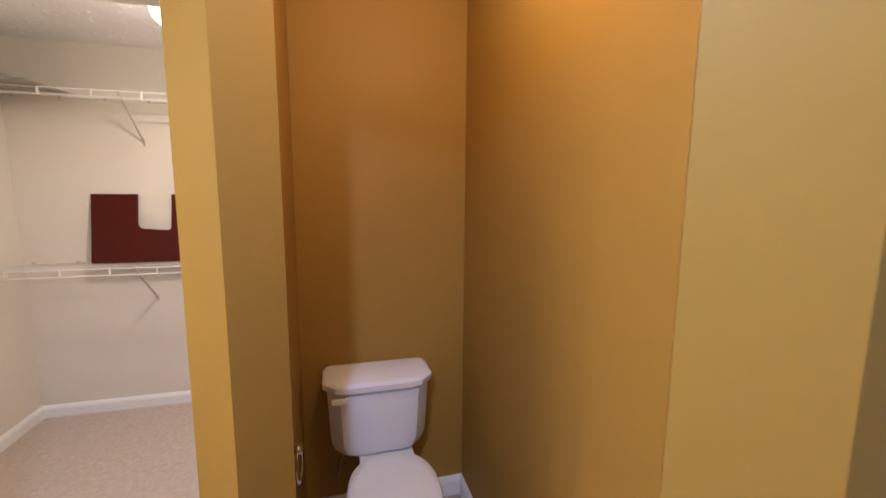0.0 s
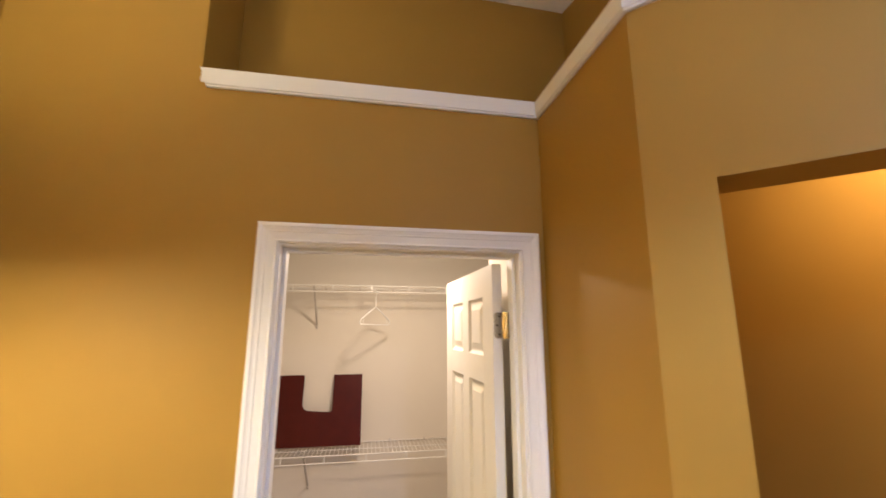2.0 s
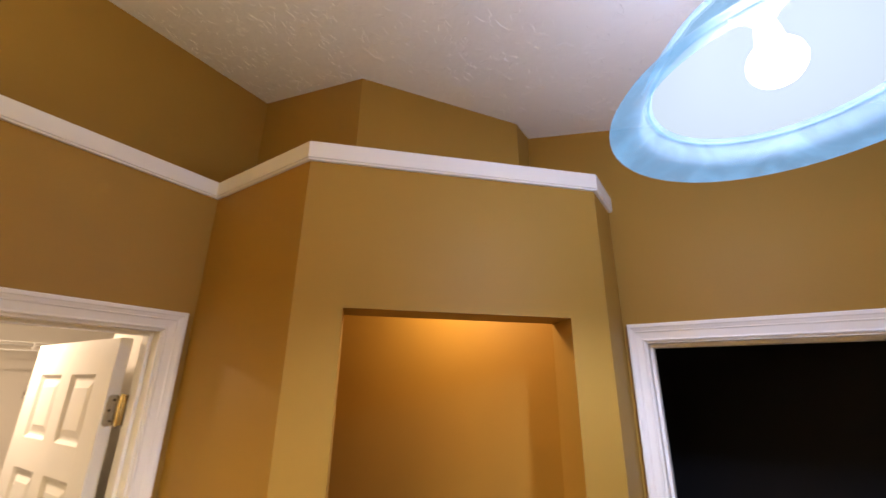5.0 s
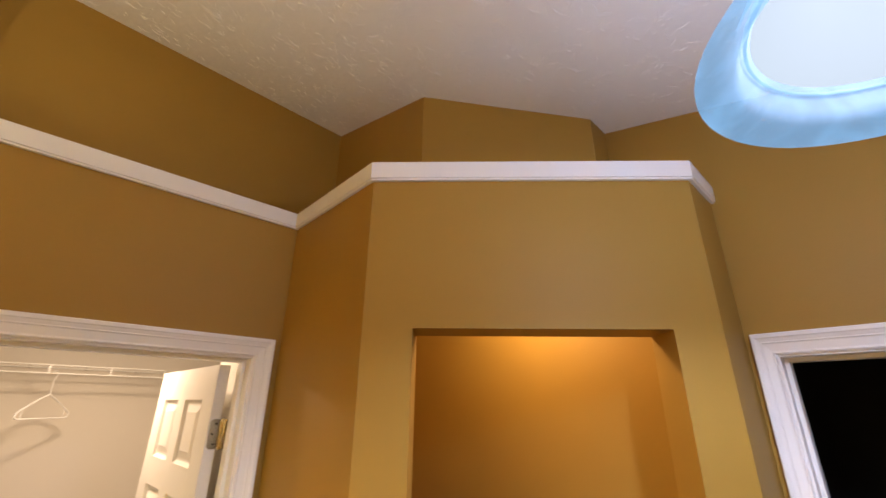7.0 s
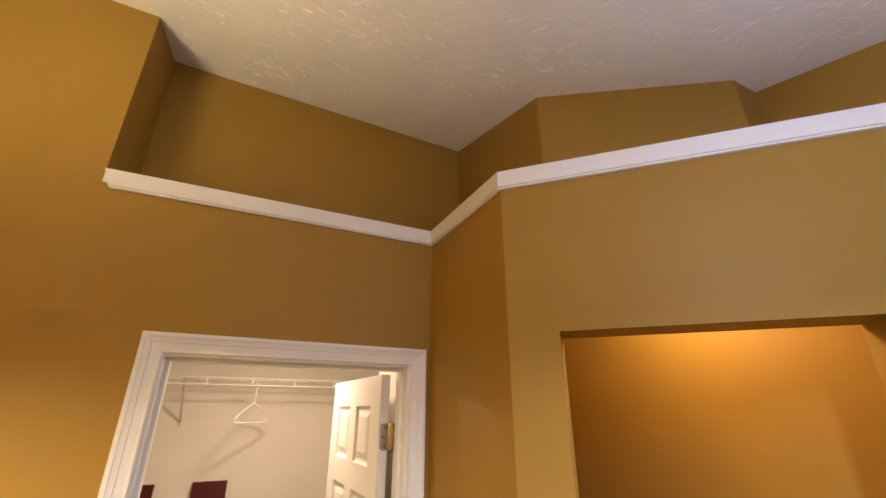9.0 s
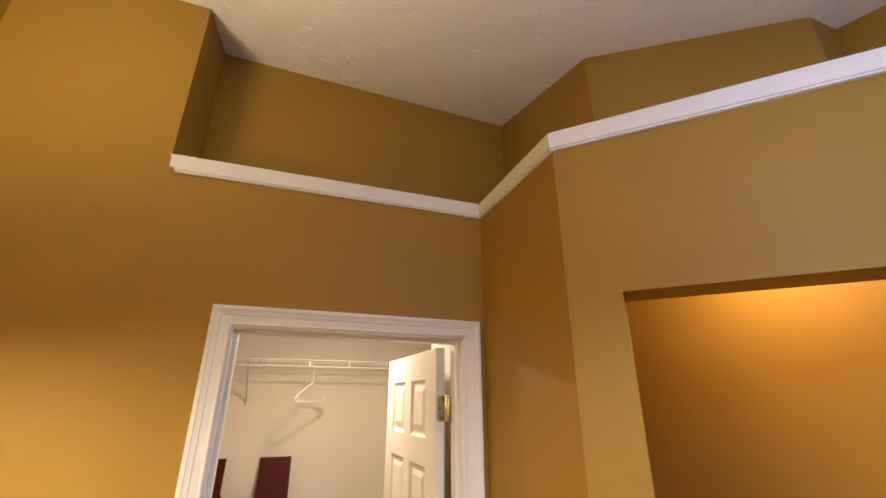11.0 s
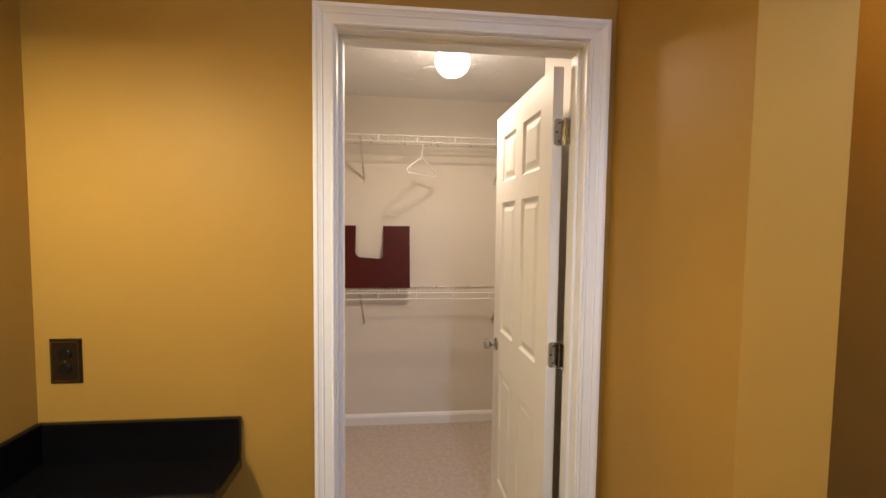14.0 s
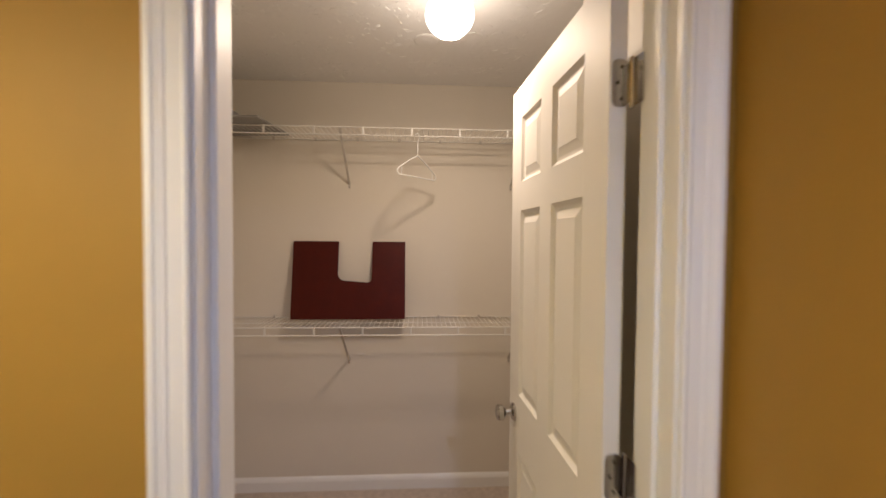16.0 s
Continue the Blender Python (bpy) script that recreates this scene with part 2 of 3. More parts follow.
plaster_strokes(bm, 0.18, 0.82, -0.3, 0.42, lambda x, y: TZ, 130, 7)
structure("ceiling_toilet_room", bm, CEIL, "white textured ceiling of the toilet room", "ceiling")

# north wall: ochre towards the bathroom, cream towards the closet
bm = bmesh.new()
quad_box(bm, XW - 0.12, XN, 0, 0.06, 0, 2.53)
quad_box(bm, XN, DL - 0.02, 0, 0.06, 0, 2.53)
quad_box(bm, DR + 0.02, TX, 0, 0.06, 0, 2.53)
quad_box(bm, DL - 0.02, DR + 0.02, 0, 0.06, DH + 0.02, 2.53)
quad_box(bm, XW - 0.12, XN, 0, YU + 0.1, 2.53, 3.4)
structure("wall_north", bm, OCHRE, "ochre painted wall with the closet doorway", "wall")
bm = bmesh.new()
quad_box(bm, CX0 - 0.1, DL - 0.02, 0.06, 0.12, 0, 2.53)
quad_box(bm, DR + 0.02, 0.06, 0.06, 0.12, 0, 2.53)
quad_box(bm, DL - 0.02, DR + 0.02, 0.06, 0.12, DH + 0.02, 2.53)
structure("wall_closet_front", bm, CREAM, "cream painted inner face of the closet front wall", "wall")
bm = bmesh.new()
quad_box(bm, XN, XU + 0.1, YU, YU + 0.1, 2.53, 3.4)
structure("wall_north_upper", bm, OCHRE, "ochre painted wall set back above the plant ledge", "wall")
bm = bmesh.new()
prism(bm, [(XU, YU), (XU, UL), UR, (XE, UR[1]), (XE, YU)], 2.53, 3.35)
structure("wall_upper_bulkhead", bm, OCHRE, "ochre painted bulkhead above the toilet room", "wall")

# walls of the toilet room
bm = bmesh.new()
prism(bm, [(0, 0), FL[:], OL[:], (OL + N * WT)[:], (TX, FL.y + 0.12), (TX, 0)], 0, 2.53)
structure("wall_return_west", bm, OCHRE, "ochre painted return wall beside the closet door", "wall")
bm = bmesh.new()
prism(bm, [OR[:], FR[:], (XE, FR.y), (XE, IR.y), (OR + N * WT)[:]], 0, 2.53)
structure("wall_return_east", bm, OCHRE, "ochre painted return wall beside the dark doorway", "wall")
bm = bmesh.new()
prism(bm, [OL[:], OR[:], (OR + N * WT)[:], (OL + N * WT)[:]], OZ, 2.53)
structure("wall_header", bm, OCHRE, "ochre painted header over the toilet room opening", "wall")
bm = bmesh.new()
quad_box(bm, 0.06, TX, 0.06, TY + 0.1, 0, 2.5)
structure("wall_toilet_west", bm, OCHRE, "ochre painted side wall of the toilet room", "wall")
bm = bmesh.new()
quad_box(bm, TX, XE, TY, TY + 0.1, 0, 2.5)
structure("wall_toilet_back", bm, OCHRE, "ochre painted wall behind the toilet", "wall")
bm = bmesh.new()
prism(bm, [(XN, 0), (0, 0), FL[:], FR[:], (XE, FR.y), (XE, UR[1]), UR, (XU, UL), (XU, YU), (XN, YU)], 2.53, LEDGE - 0.006)
structure("trim_plant_ledge", bm, TRIM, "white painted top of the plant ledge", "ledge")

# east wall with the dark doorway
EY0, EY1, EH = -1.967, -1.212, 2.03
bm = bmesh.new()
quad_box(bm, XE, XE + 0.12, EY1 + 0.02, TY + 0.1, 0, 3.3)
quad_box(bm, XE, XE + 0.12, YS - 0.1, EY0 - 0.02, 0, 3.3)
quad_box(bm, XE, XE + 0.12, EY0 - 0.02, EY1 + 0.02, EH + 0.02, 3.3)
structure("wall_east", bm, OCHRE, "ochre painted wall with a doorway to a dark room", "wall")
bm = bmesh.new()
quad_box(bm, XW - 0.12, XW, YS - 0.1, 0, 0, 3.4)
structure("wall_west", bm, OCHRE, "ochre painted wall behind the vanity", "wall")
bm = bmesh.new()
quad_box(bm, XW, XE, YS - 0.1, YS, 0, 3.0)
structure("wall_south", bm, OCHRE, "plain ochre painted wall", "wall")
# closure beyond the doorway, its lack of light put into the colour
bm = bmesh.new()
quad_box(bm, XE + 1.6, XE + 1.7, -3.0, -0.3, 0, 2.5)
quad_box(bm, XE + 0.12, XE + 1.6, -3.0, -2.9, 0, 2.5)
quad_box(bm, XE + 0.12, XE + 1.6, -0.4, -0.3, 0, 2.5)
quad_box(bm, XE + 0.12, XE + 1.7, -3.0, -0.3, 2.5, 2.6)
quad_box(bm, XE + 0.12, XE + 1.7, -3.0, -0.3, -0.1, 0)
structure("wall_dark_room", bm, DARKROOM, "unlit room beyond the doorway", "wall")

# closet walls
bm = bmesh.new()
quad_box(bm, CX0 - 0.1, CX0, 0.12, CY1 + 0.1, 0.004, CZ)
structure("wall_closet_west", bm, CREAM, "cream painted closet side wall", "wall")
bm = bmesh.new()
quad_box(bm, CX0, CX1, CY1, CY1 + 0.1, 0.004, CZ)
structure("wall_closet_back", bm, CREAM, "cream painted closet back wall", "wall")
bm = bmesh.new()
quad_box(bm, CX1, CX1 + 0.06, 0.62, CY1 + 0.1, 0.004, CZ + 0.08)
quad_box(bm, 0.0, 0.06, 0.12, 0.56, 0.004, CZ)
quad_box(bm, 0.0, CX1 + 0.06, 0.56, 0.62, 0.004, CZ)
structure("wall_closet_east", bm, CREAM, "cream painted closet wall behind the open door", "wall")


# ---- trim ----
def sweep(bm, path, profile, closed_ends=True, skew=0.0):
    """A moulding along a level path, mitred at its corners; profile of (out, z), out to the right of the way."""
    rings = []
    for i, p in enumerate(path):
        p = Vector(p)
        a = (p - Vector(path[i - 1])).normalized() if i else None
        b = (Vector(path[i + 1]) - p).normalized() if i + 1 < len(path) else None
        na = Vector((a.y, -a.x)) if a else None
        nb = Vector((b.y, -b.x)) if b else None
        if a and b:
            n = (na + nb) / (1 + na.dot(nb))
        else:
            n = na or nb
        ring = []
        for o, z in profile:
            q = p + n * o
            if i == 0 and skew:
                q = q + b * skew * (profile[-1][1] - z)
            ring.append((q.x, q.y, z))
        rings.append(ring)
    loft(bm, rings)


zt, zb = LEDGE, LEDGE - TRIM_H
bm = bmesh.new()
sweep(bm, [(XN, 0), (0, 0), FL[:], FR[:], (XE, FR.y)],
      [(0.0, zb), (0.009, zb), (0.010, zb + 0.001), (0.010, zb + 0.005), (0.014, zb + 0.007), (0.015, zt - 0.003), (0.013, zt - 0.001), (0.0, zt)], skew=0.35)
structure("trim_ledge_moulding", bm, TRIM, "white painted moulding along the plant ledge", "moulding")

SKIRT = [(0, 0.004), (0.014, 0.004), (0.014, 0.062), (0.010, 0.074), (0.005, 0.082), (0.0, 0.088)]
bm = bmesh.new()
sweep(bm, [(CX0, 0.12), (CX0, CY1), (CX1, CY1), (CX1, 0.62), (0.0, 0.62), (0.0, 0.12)], SKIRT)
structure("baseboard_closet", bm, TRIM, "white painted closet baseboard", "baseboard")
bm = bmesh.new()
sweep(bm, [(TX, FL.y + 0.12), (TX, TY), (XE, TY), (XE, IR.y)], [(o, z * 1.2) for o, z in SKIRT])
structure("baseboard_toilet_room", bm, TRIM, "white painted baseboard in the toilet room", "baseboard")
bm = bmesh.new()
sweep(bm, [(XN + 0.0, 0), (DL - 0.063, 0)], SKIRT)
structure("baseboard_north", bm, TRIM, "white painted baseboard", "baseboard")

CASING = [(0.0, 0.0), (0.0, 0.008), (0.004, 0.0105), (0.008, 0.0085), (0.010, 0.0085), (0.028, 0.011), (0.032, 0.014), (0.034, 0.0125), (0.043, 0.0155), (0.046, 0.018), (0.055, 0.018), (0.057, 0.016), (0.057, 0.0)]


def casing(name, x0, x1, head, place, parent, wide=1.0):
    """A mitred door casing in the x-z plane that stands proud towards -y."""
    bm = bmesh.new()
    sec = [(u * wide, d) for u, d in CASING]
    loft(bm, [[(x0 - u, -d, 0) for u, d in sec], [(x0 - u, -d, head + u / wide) for u, d in sec],
              [(x1 + u, -d, head + u / wide) for u, d in sec], [(x1 + u, -d, 0) for u, d in sec]])
    return part(name, moved(bm, place), TRIM, parent)


def doorway(name, x0, x1, head, deep, place, label, wide=1.0):
    frame_ob = thing(name, label, "door frame")
    frame_ob["kind"] = "structure"
    casing("casing", x0 - 0.006, x1 + 0.006, head + 0.006, place, frame_ob, wide)
    for a, b in ((x0 - 0.019, x0), (x1, x1 + 0.019)):
        bm = bmesh.new()
        quad_box(bm, a, b, 0.001, deep - 0.001, 0, head, 0.001)
        part("side_jamb", moved(bm, place), TRIM, frame_ob)
    bm = bmesh.new()
    quad_box(bm, x0 - 0.019, x1 + 0.019, 0.001, deep - 0.001, head, head + 0.019, 0.001)
    part("head_jamb", moved(bm, place), TRIM, frame_ob)
    for a, b, z0, z1 in ((x0, x0 + 0.011, 0, head), (x1 - 0.011, x1, 0, head), (x0 + 0.011, x1 - 0.011, head - 0.011, head)):
        bm = bmesh.new()
        quad_box(bm, a, b, deep * 0.35, deep - 0.038, z0, z1, 0.002)
        part("door_stop", moved(bm, place), TRIM, frame_ob)
    return frame_ob


doorway("door_frame_closet", DL, DR, DH, 0.12, Matrix.Identity(4), "white painted moulded door frame of the closet")
EAST = pose(XE, 0, 0, 0, 0, -90)
doorway("door_frame_east", -EY1, -EY0, EH, 0.12, EAST, "white painted moulded frame round the dark doorway", 0.84)


# ---- closet door ----
def rounded_plate(bm, w, h, r, thick, steps=5):
    """A plate in x-z with rounded corners, from y = 0 to thick."""
    loop = []
    for cx, cz, a0 in ((w / 2 - r, h / 2 - r, 0), (-w / 2 + r, h / 2 - r, 90), (-w / 2 + r, -h / 2 + r, 180), (w / 2 - r, -h / 2 + r, 270)):
        for i in range(steps):
            a = radians(a0 + 90 * i / (steps - 1))
            loop.append((cx + r * math.cos(a), cz + r * math.sin(a)))
    loft(bm, [[(x, 0, z) for x, z in loop], [(x, thick, z) for x, z in loop]])


def sunk_panel(bm, x0, x1, z0, z1, thick):
    """A raised-and-fielded panel, the same on both faces."""
    for face, way in ((0.0, 1), (thick, -1)):
        rings = []
        for inset, deep in ((0, 0.0), (0.004, 0.004), (0.010, 0.009), (0.014, 0.010), (0.020, 0.0095), (0.040, 0.004), (0.042, 0.003)):
            y = face + way * deep
            rings.append([(x0 + inset, y, z0 + inset), (x1 - inset, y, z0 + inset), (x1 - inset, y, z1 - inset), (x0 + inset, y, z1 - inset)])
        rows = [[bm.verts.new(p) for p in r] for r in rings]
        for a, b in zip(rows, rows[1:]):
            for i in range(4):
                bm.faces.new((a[i], a[(i + 1) % 4], b[(i + 1) % 4], b[i]))
        bm.faces.new(rows[-1])


def hinge(parent, z):
    leaf = bmesh.new()
    rounded_plate(leaf, 0.033, 0.089, 0.012, 0.002)
    h = part("hinge", moved(leaf, pose(0, -0.0025, z, 0, 0, 90) @ pose(0.0165, 0, 0)), STEEL, parent, "nickel butt hinge with rounded leaves", 40)
    for dz in (-0.03, 0.0, 0.03):
        bm = bmesh.new()
        turned(bm, [(0.0036, 0), (0.0036, 0.0010), (0.002, 0.0016)], 10)
        part("screw", moved(bm, pose(-0.0018, 0.012 + (0.008 if dz == 0 else 0), z + dz, 0, -90, 0)), BRONZE, h)
    bm = bmesh.new()
    turned(bm, [(0.002, z - 0.049), (0.0055, z - 0.046), (0.0055, z + 0.046), (0.003, z + 0.049)], 12, (-0.006, -0.006))
    part("pin", bm, STEEL, h)
    bm = bmesh.new()
    rounded_plate(bm, 0.030, 0.089, 0.004, 0.002)
    part("jamb_leaf", moved(bm, pose(-0.024, -0.010, z, 0, 0, 0)), STEEL, h)


DW, DT, DZ0, DZ1 = 0.70, 0.035, 0.018, 2.022
door = thing("closet_door", "open white six-panel closet door hinged at the jamb", "door", (-0.100, 0.146, 0), turn=92.0)
SX = [0.0, 0.112, 0.112 + 0.193, DW - 0.112 - 0.193, DW - 0.112, DW]
SZ = [DZ0, 0.235, 0.790, 0.985, 1.605, 1.700, 1.912, DZ1]
for a, b in ((SX[0], SX[1]), (SX[4], SX[5])):
    bm = bmesh.new()
    quad_box(bm, a, b, 0, DT, DZ0, DZ1, 0.0015)
    part("stile", bm, DOORW, door)
for a, b in ((SZ[0], SZ[1]), (SZ[2], SZ[3]), (SZ[4], SZ[5]), (SZ[6], SZ[7])):
    bm = bmesh.new()
    quad_box(bm, SX[1], SX[4], 0.0002, DT - 0.0002, a, b)
    part("rail", bm, DOORW, door)
for a, b in ((SZ[1], SZ[2]), (SZ[3], SZ[4]), (SZ[5], SZ[6])):
    bm = bmesh.new()
    quad_box(bm, SX[2], SX[3], 0.0002, DT - 0.0002, a, b)
    part("mullion", bm, DOORW, door)
    for c, d in ((SX[1], SX[2]), (SX[3], SX[4])):
        bm = bmesh.new()
        sunk_panel(bm, c, d, a, b, DT)
        part("panel", bm, DOORW, door)
for z in (0.28, 1.052, 1.808):
    hinge(door, z)
for y, way in ((DT, 1), (0.0, -1)):
    bm = bmesh.new()
    turned(bm, [(0.031, 0), (0.031, 0.004), (0.026, 0.009), (0.012, 0.012), (0.010, 0.030), (0.018, 0.034), (0.0255, 0.042), (0.0265, 0.056), (0.022, 0.063), (0.010, 0.066)], 28)
    part("knob", moved(bm, pose(DW - 0.062, y, 0.905, -90 * way, 0, 0)), STEEL, door, "brushed nickel round knob", 35)
bm = bmesh.new()
rounded_plate(bm, 0.024, 0.056, 0.006, 0.0015)
part("latch_plate", moved(bm, pose(DW, DT / 2, 0.905, 0, 0, -90) @ pose(0, 0, 0)), STEEL, door)

strike = bmesh.new()
rounded_plate(strike, 0.030, 0.058, 0.006, 0.0015)
tagged(part("strike_plate", moved(strike, pose(DL + 0.0002, 0.098, 0.905, 0, 0, -90)), BRONZE), "dark metal strike plate let into the door jamb", "strike plate")


# ---- wire shelves ----
def wire_shelf(label, x0, x1, z, at_y, deep=0.295):
    shelf = thing("wire_shelf", label, "shelf", ((x0 + x1) / 2, at_y, z), "wire shelves in the closet")
    half = (x1 - x0) / 2
    for name, y, dz, r in (("back_rail", -0.006, 0.0, 0.003), ("front_rail", -deep, 0.0, 0.0036), ("lip_rail", -deep - 0.004, -0.040, 0.0036), ("middle_rail", -deep * 0.52, -0.005, 0.003)):
        bm = bmesh.new()
        rod(bm, (-half, y, dz), (half, y, dz), r, 8)
        part(name, bm, WIRE, shelf, "", 50)
    bm = bmesh.new()
    k = int((x1 - x0) / 0.0254)
    for i in range(k + 1):
        x = -half + (x1 - x0) * i / k
        rod(bm, (x, -0.004, 0.003), (x, -deep, 0.003), 0.0013, 5)
    part("wire_deck", bm, WIRE, shelf, "close-set white cross wires")
    n = int((x1 - x0) / 0.25)
    for i in range(n):
        x = -half + 0.09 + 0.25 * i
        bm = bmesh.new()
        quad_box(bm, x - 0.005, x + 0.005, -deep - 0.007, -deep + 0.003, -0.042, 0.004, 0.002)
        part("tie", bm, WIRE, shelf)
    for i in range(n + 1):
        x = -half + 0.05 + 0.24 * i
        bm = bmesh.new()
        quad_box(bm, x - 0.007, x + 0.007, -0.012, 0.0, -0.006, 0.014, 0.003)
        # clip coloured darker for the shadow along the back rail
        part("wall_clip", bm, BRACE_SHADED, shelf)
    return shelf


def brace(x, z, at_y, drop=0.235, deep=0.285, group="shelf braces"):
    b = thing("shelf_brace", "steel diagonal brace under a wire shelf, darkened to taupe-grey for shade", "brace", (x, at_y, z), group)
    bm = bmesh.new()
    quad_box(bm, -0.0065, 0.0065, -0.003, 0.003, 0, math.hypot(drop - 0.02, deep), 0.001)
    tilt = math.degrees(math.atan2(deep - 0.004, drop - 0.02))
    part("arm", moved(bm, pose(0, -0.004, -drop + 0.01, tilt, 0, 0)), BRACE_SHADED, b)
    bm = bmesh.new()
    rounded_plate(bm, 0.016, 0.036, 0.005, 0.003)
    part("foot", moved(bm, pose(0, -0.003, -drop, 0, 0, 0)), BRACE_SHADED, b)
    bm = bmesh.new()
    turned(bm, [(0.004, 0), (0.003, 0.002)], 8)
    part("screw", moved(bm, pose(0, -0.003, -drop - 0.009, 90, 0, 0)), STEEL, b)
    bm = bmesh.new()
    rod(bm, (-0.008, -deep + 0.002, -0.006), (0.008, -deep + 0.002, -0.006), 0.006, 8)
    part("hook", bm, BRACE_SHADED, b)
    return b


UZ, LZ = 2.075, 1.040
wire_shelf("white wire shelf high on the closet back wall", CX0 + 0.004, CX1 - 0.004, UZ, CY1)
wire_shelf("white wire shelf half way up the closet back wall", CX0 + 0.004, CX1 - 0.004, LZ, CY1)
for x in (-0.905, 0.050):
    brace(x, UZ, CY1, 0.262)
    brace(x, LZ, CY1, 0.262)

bracket = thing("wall_bracket", "white steel bracket remaining on the closet side wall", "bracket", (CX0, 1.50, 1.75))
bm = bmesh.new()
quad_box(bm, 0.0, 0.012, -0.19, 0.16, -0.006, 0.006, 0.002)
part("bar", bm, WIRE, bracket)
bm = bmesh.new()
rod(bm, (0.016, 0.13, -0.005), (0.006, -0.12, -0.14), 0.0055, 8)
part("arm", bm, STEEL, bracket)
bm = bmesh.new()
quad_box(bm, 0.0, 0.022, 0.12, 0.145, -0.015, 0.012, 0.003)
part("end_clip", bm, WIRE, bracket)
for y in (CY1 - 0.29,):
    for z in (UZ, LZ):
        bm = bmesh.new()
        quad_box(bm, CX0, CX0 + 0.018, y - 0.018, y + 0.016, z - 0.052, z + 0.008, 0.004)
        tagged(part("shelf_end_bracket", bm, PLASTIC), "white plastic end bracket holding a wire shelf", "bracket", "shelf end brackets")

# grey sheets stacked on the upper shelf
stack = thing("sheet_stack", "stack of dull grey sheets lying on the upper wire shelf", "sheets", (-1.44, 1.60, UZ + 0.006), turn=-6)
for w, d, dx, dy, a, z, thick in ((0.34, 0.36, 0.02, 0, 0, 0, 0.010), (0.22, 0.34, -0.06, -0.02, 3, 0.0105, 0.030), (0.17, 0.30, -0.07, -0.02, -5, 0.041, 0.010)):
    bm = bmesh.new()
    quad_box(bm, -w / 2, w / 2, -d / 2, d / 2, 0, thick, 0.004)
    part("sheet", moved(bm, pose(dx, dy, z, 0, 0, a)), GREY, stack)

# dark red board with a notch
BW, BH = 0.642, 0.448
bm = bmesh.new()
n0, n1, nb, r = 0.252, 0.447, 0.208, 0.045
out = [(0, 0), (BW, 0), (BW - 0.004, BH), (n1 + 0.002, BH), (n1, nb + 0.02), (n1 - 0.006, nb + 0.006), (n1 - 0.02, nb)]
for i in range(7):
    a = radians(270 - 90 * i / 6)
    out.append((n0 + r + r * math.cos(a), nb + 0.010 + r + r * math.sin(a)))
out += [(n0, BH), (-0.006, BH)]
lo = [bm.verts.new((x, 0, z)) for x, z in out]
hi = [bm.verts.new((x, 0.016, z)) for x, z in out]
bm.faces.new(lo), bm.faces.new(hi[::-1])
for i in range(len(out)):
    bm.faces.new((lo[i], lo[(i + 1) % len(out)], hi[(i + 1) % len(out)], hi[i]))
board = part("notched_board", bm, MAROON)
board.matrix_basis = pose(-1.215, 1.708, LZ + 0.0065, -11.5, 0, 0)
tagged(board, "dark red lacquered board with a notch leaning on the wire shelf", "board")

# clothes hanger
hanger = thing("clothes_hanger", "white plastic clothes hanger on the upper wire shelf", "hanger", (-0.505, CY1 - 0.299, UZ - 0.036), turn=50)
bm = bmesh.new()
hook = [(0.0, 0.0, -0.105)] + [(0.0, 0.0, -0.03)] + [(0.018 * math.cos(radians(a)) - 0.004, 0, 0.0 + 0.018 * math.sin(radians(a)) - 0.009) for a in range(-60, 200, 26)]
bent(bm, hook, 0.0024, 8)
part("hook", bm, PLASTIC, hanger, "", 60)
bm = bmesh.new()
W2 = 0.152
loop = [(0, 0, -0.105), (-0.05, 0, -0.128), (-W2 + 0.01, 0, -0.183), (-W2, 0, -0.195), (-W2, 0, -0.208), (-W2 + 0.012, 0, -0.216), (0, 0, -0.216), (W2 - 0.012, 0, -0.216), (W2, 0, -0.208), (W2, 0, -0.195), (W2 - 0.01, 0, -0.183), (0.05, 0, -0.128), (0, 0, -0.105)]
bent(bm, loop, 0.0035, 8)
part("frame_bar", bm, PLASTIC, hanger, "", 60)
for x in (-W2 + 0.03, W2 - 0.03):
    bm = bmesh.new()
    rod(bm, (x, 0, -0.17), (x, 0, -0.216), 0.0022, 8)
    part("strap_notch", bm, PLASTIC, hanger)

# closet ceiling lamp and blank cover
lamp = thing("ceiling_lamp", "lit opal glass globe on a brass ceiling base", "ceiling lamp", (-0.39, 0.85, CZ))
bm = bmesh.new()
turned(bm, [(0.070, 0), (0.086, -0.004), (0.088, -0.012), (0.080, -0.018), (0.083, -0.024), (0.083, -0.032), (0.074, -0.040), (0.070, -0.044)], 40)
part("base", bm, BRASS, lamp, "polished brass base", 30)
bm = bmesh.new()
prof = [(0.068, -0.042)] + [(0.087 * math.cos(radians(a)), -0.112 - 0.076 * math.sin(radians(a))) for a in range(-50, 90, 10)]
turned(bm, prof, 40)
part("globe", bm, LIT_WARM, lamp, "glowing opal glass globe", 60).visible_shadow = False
bm = bmesh.new()
turned(bm, [(0.058, 0), (0.058, -0.004), (0.052, -0.007), (0.006, -0.008)], 36, (-0.465, 1.27))
tagged(part("cover_plate", moved(bm, pose(0, 0, CZ)), CEIL), "round painted cover plate on the closet ceiling", "cover plate")

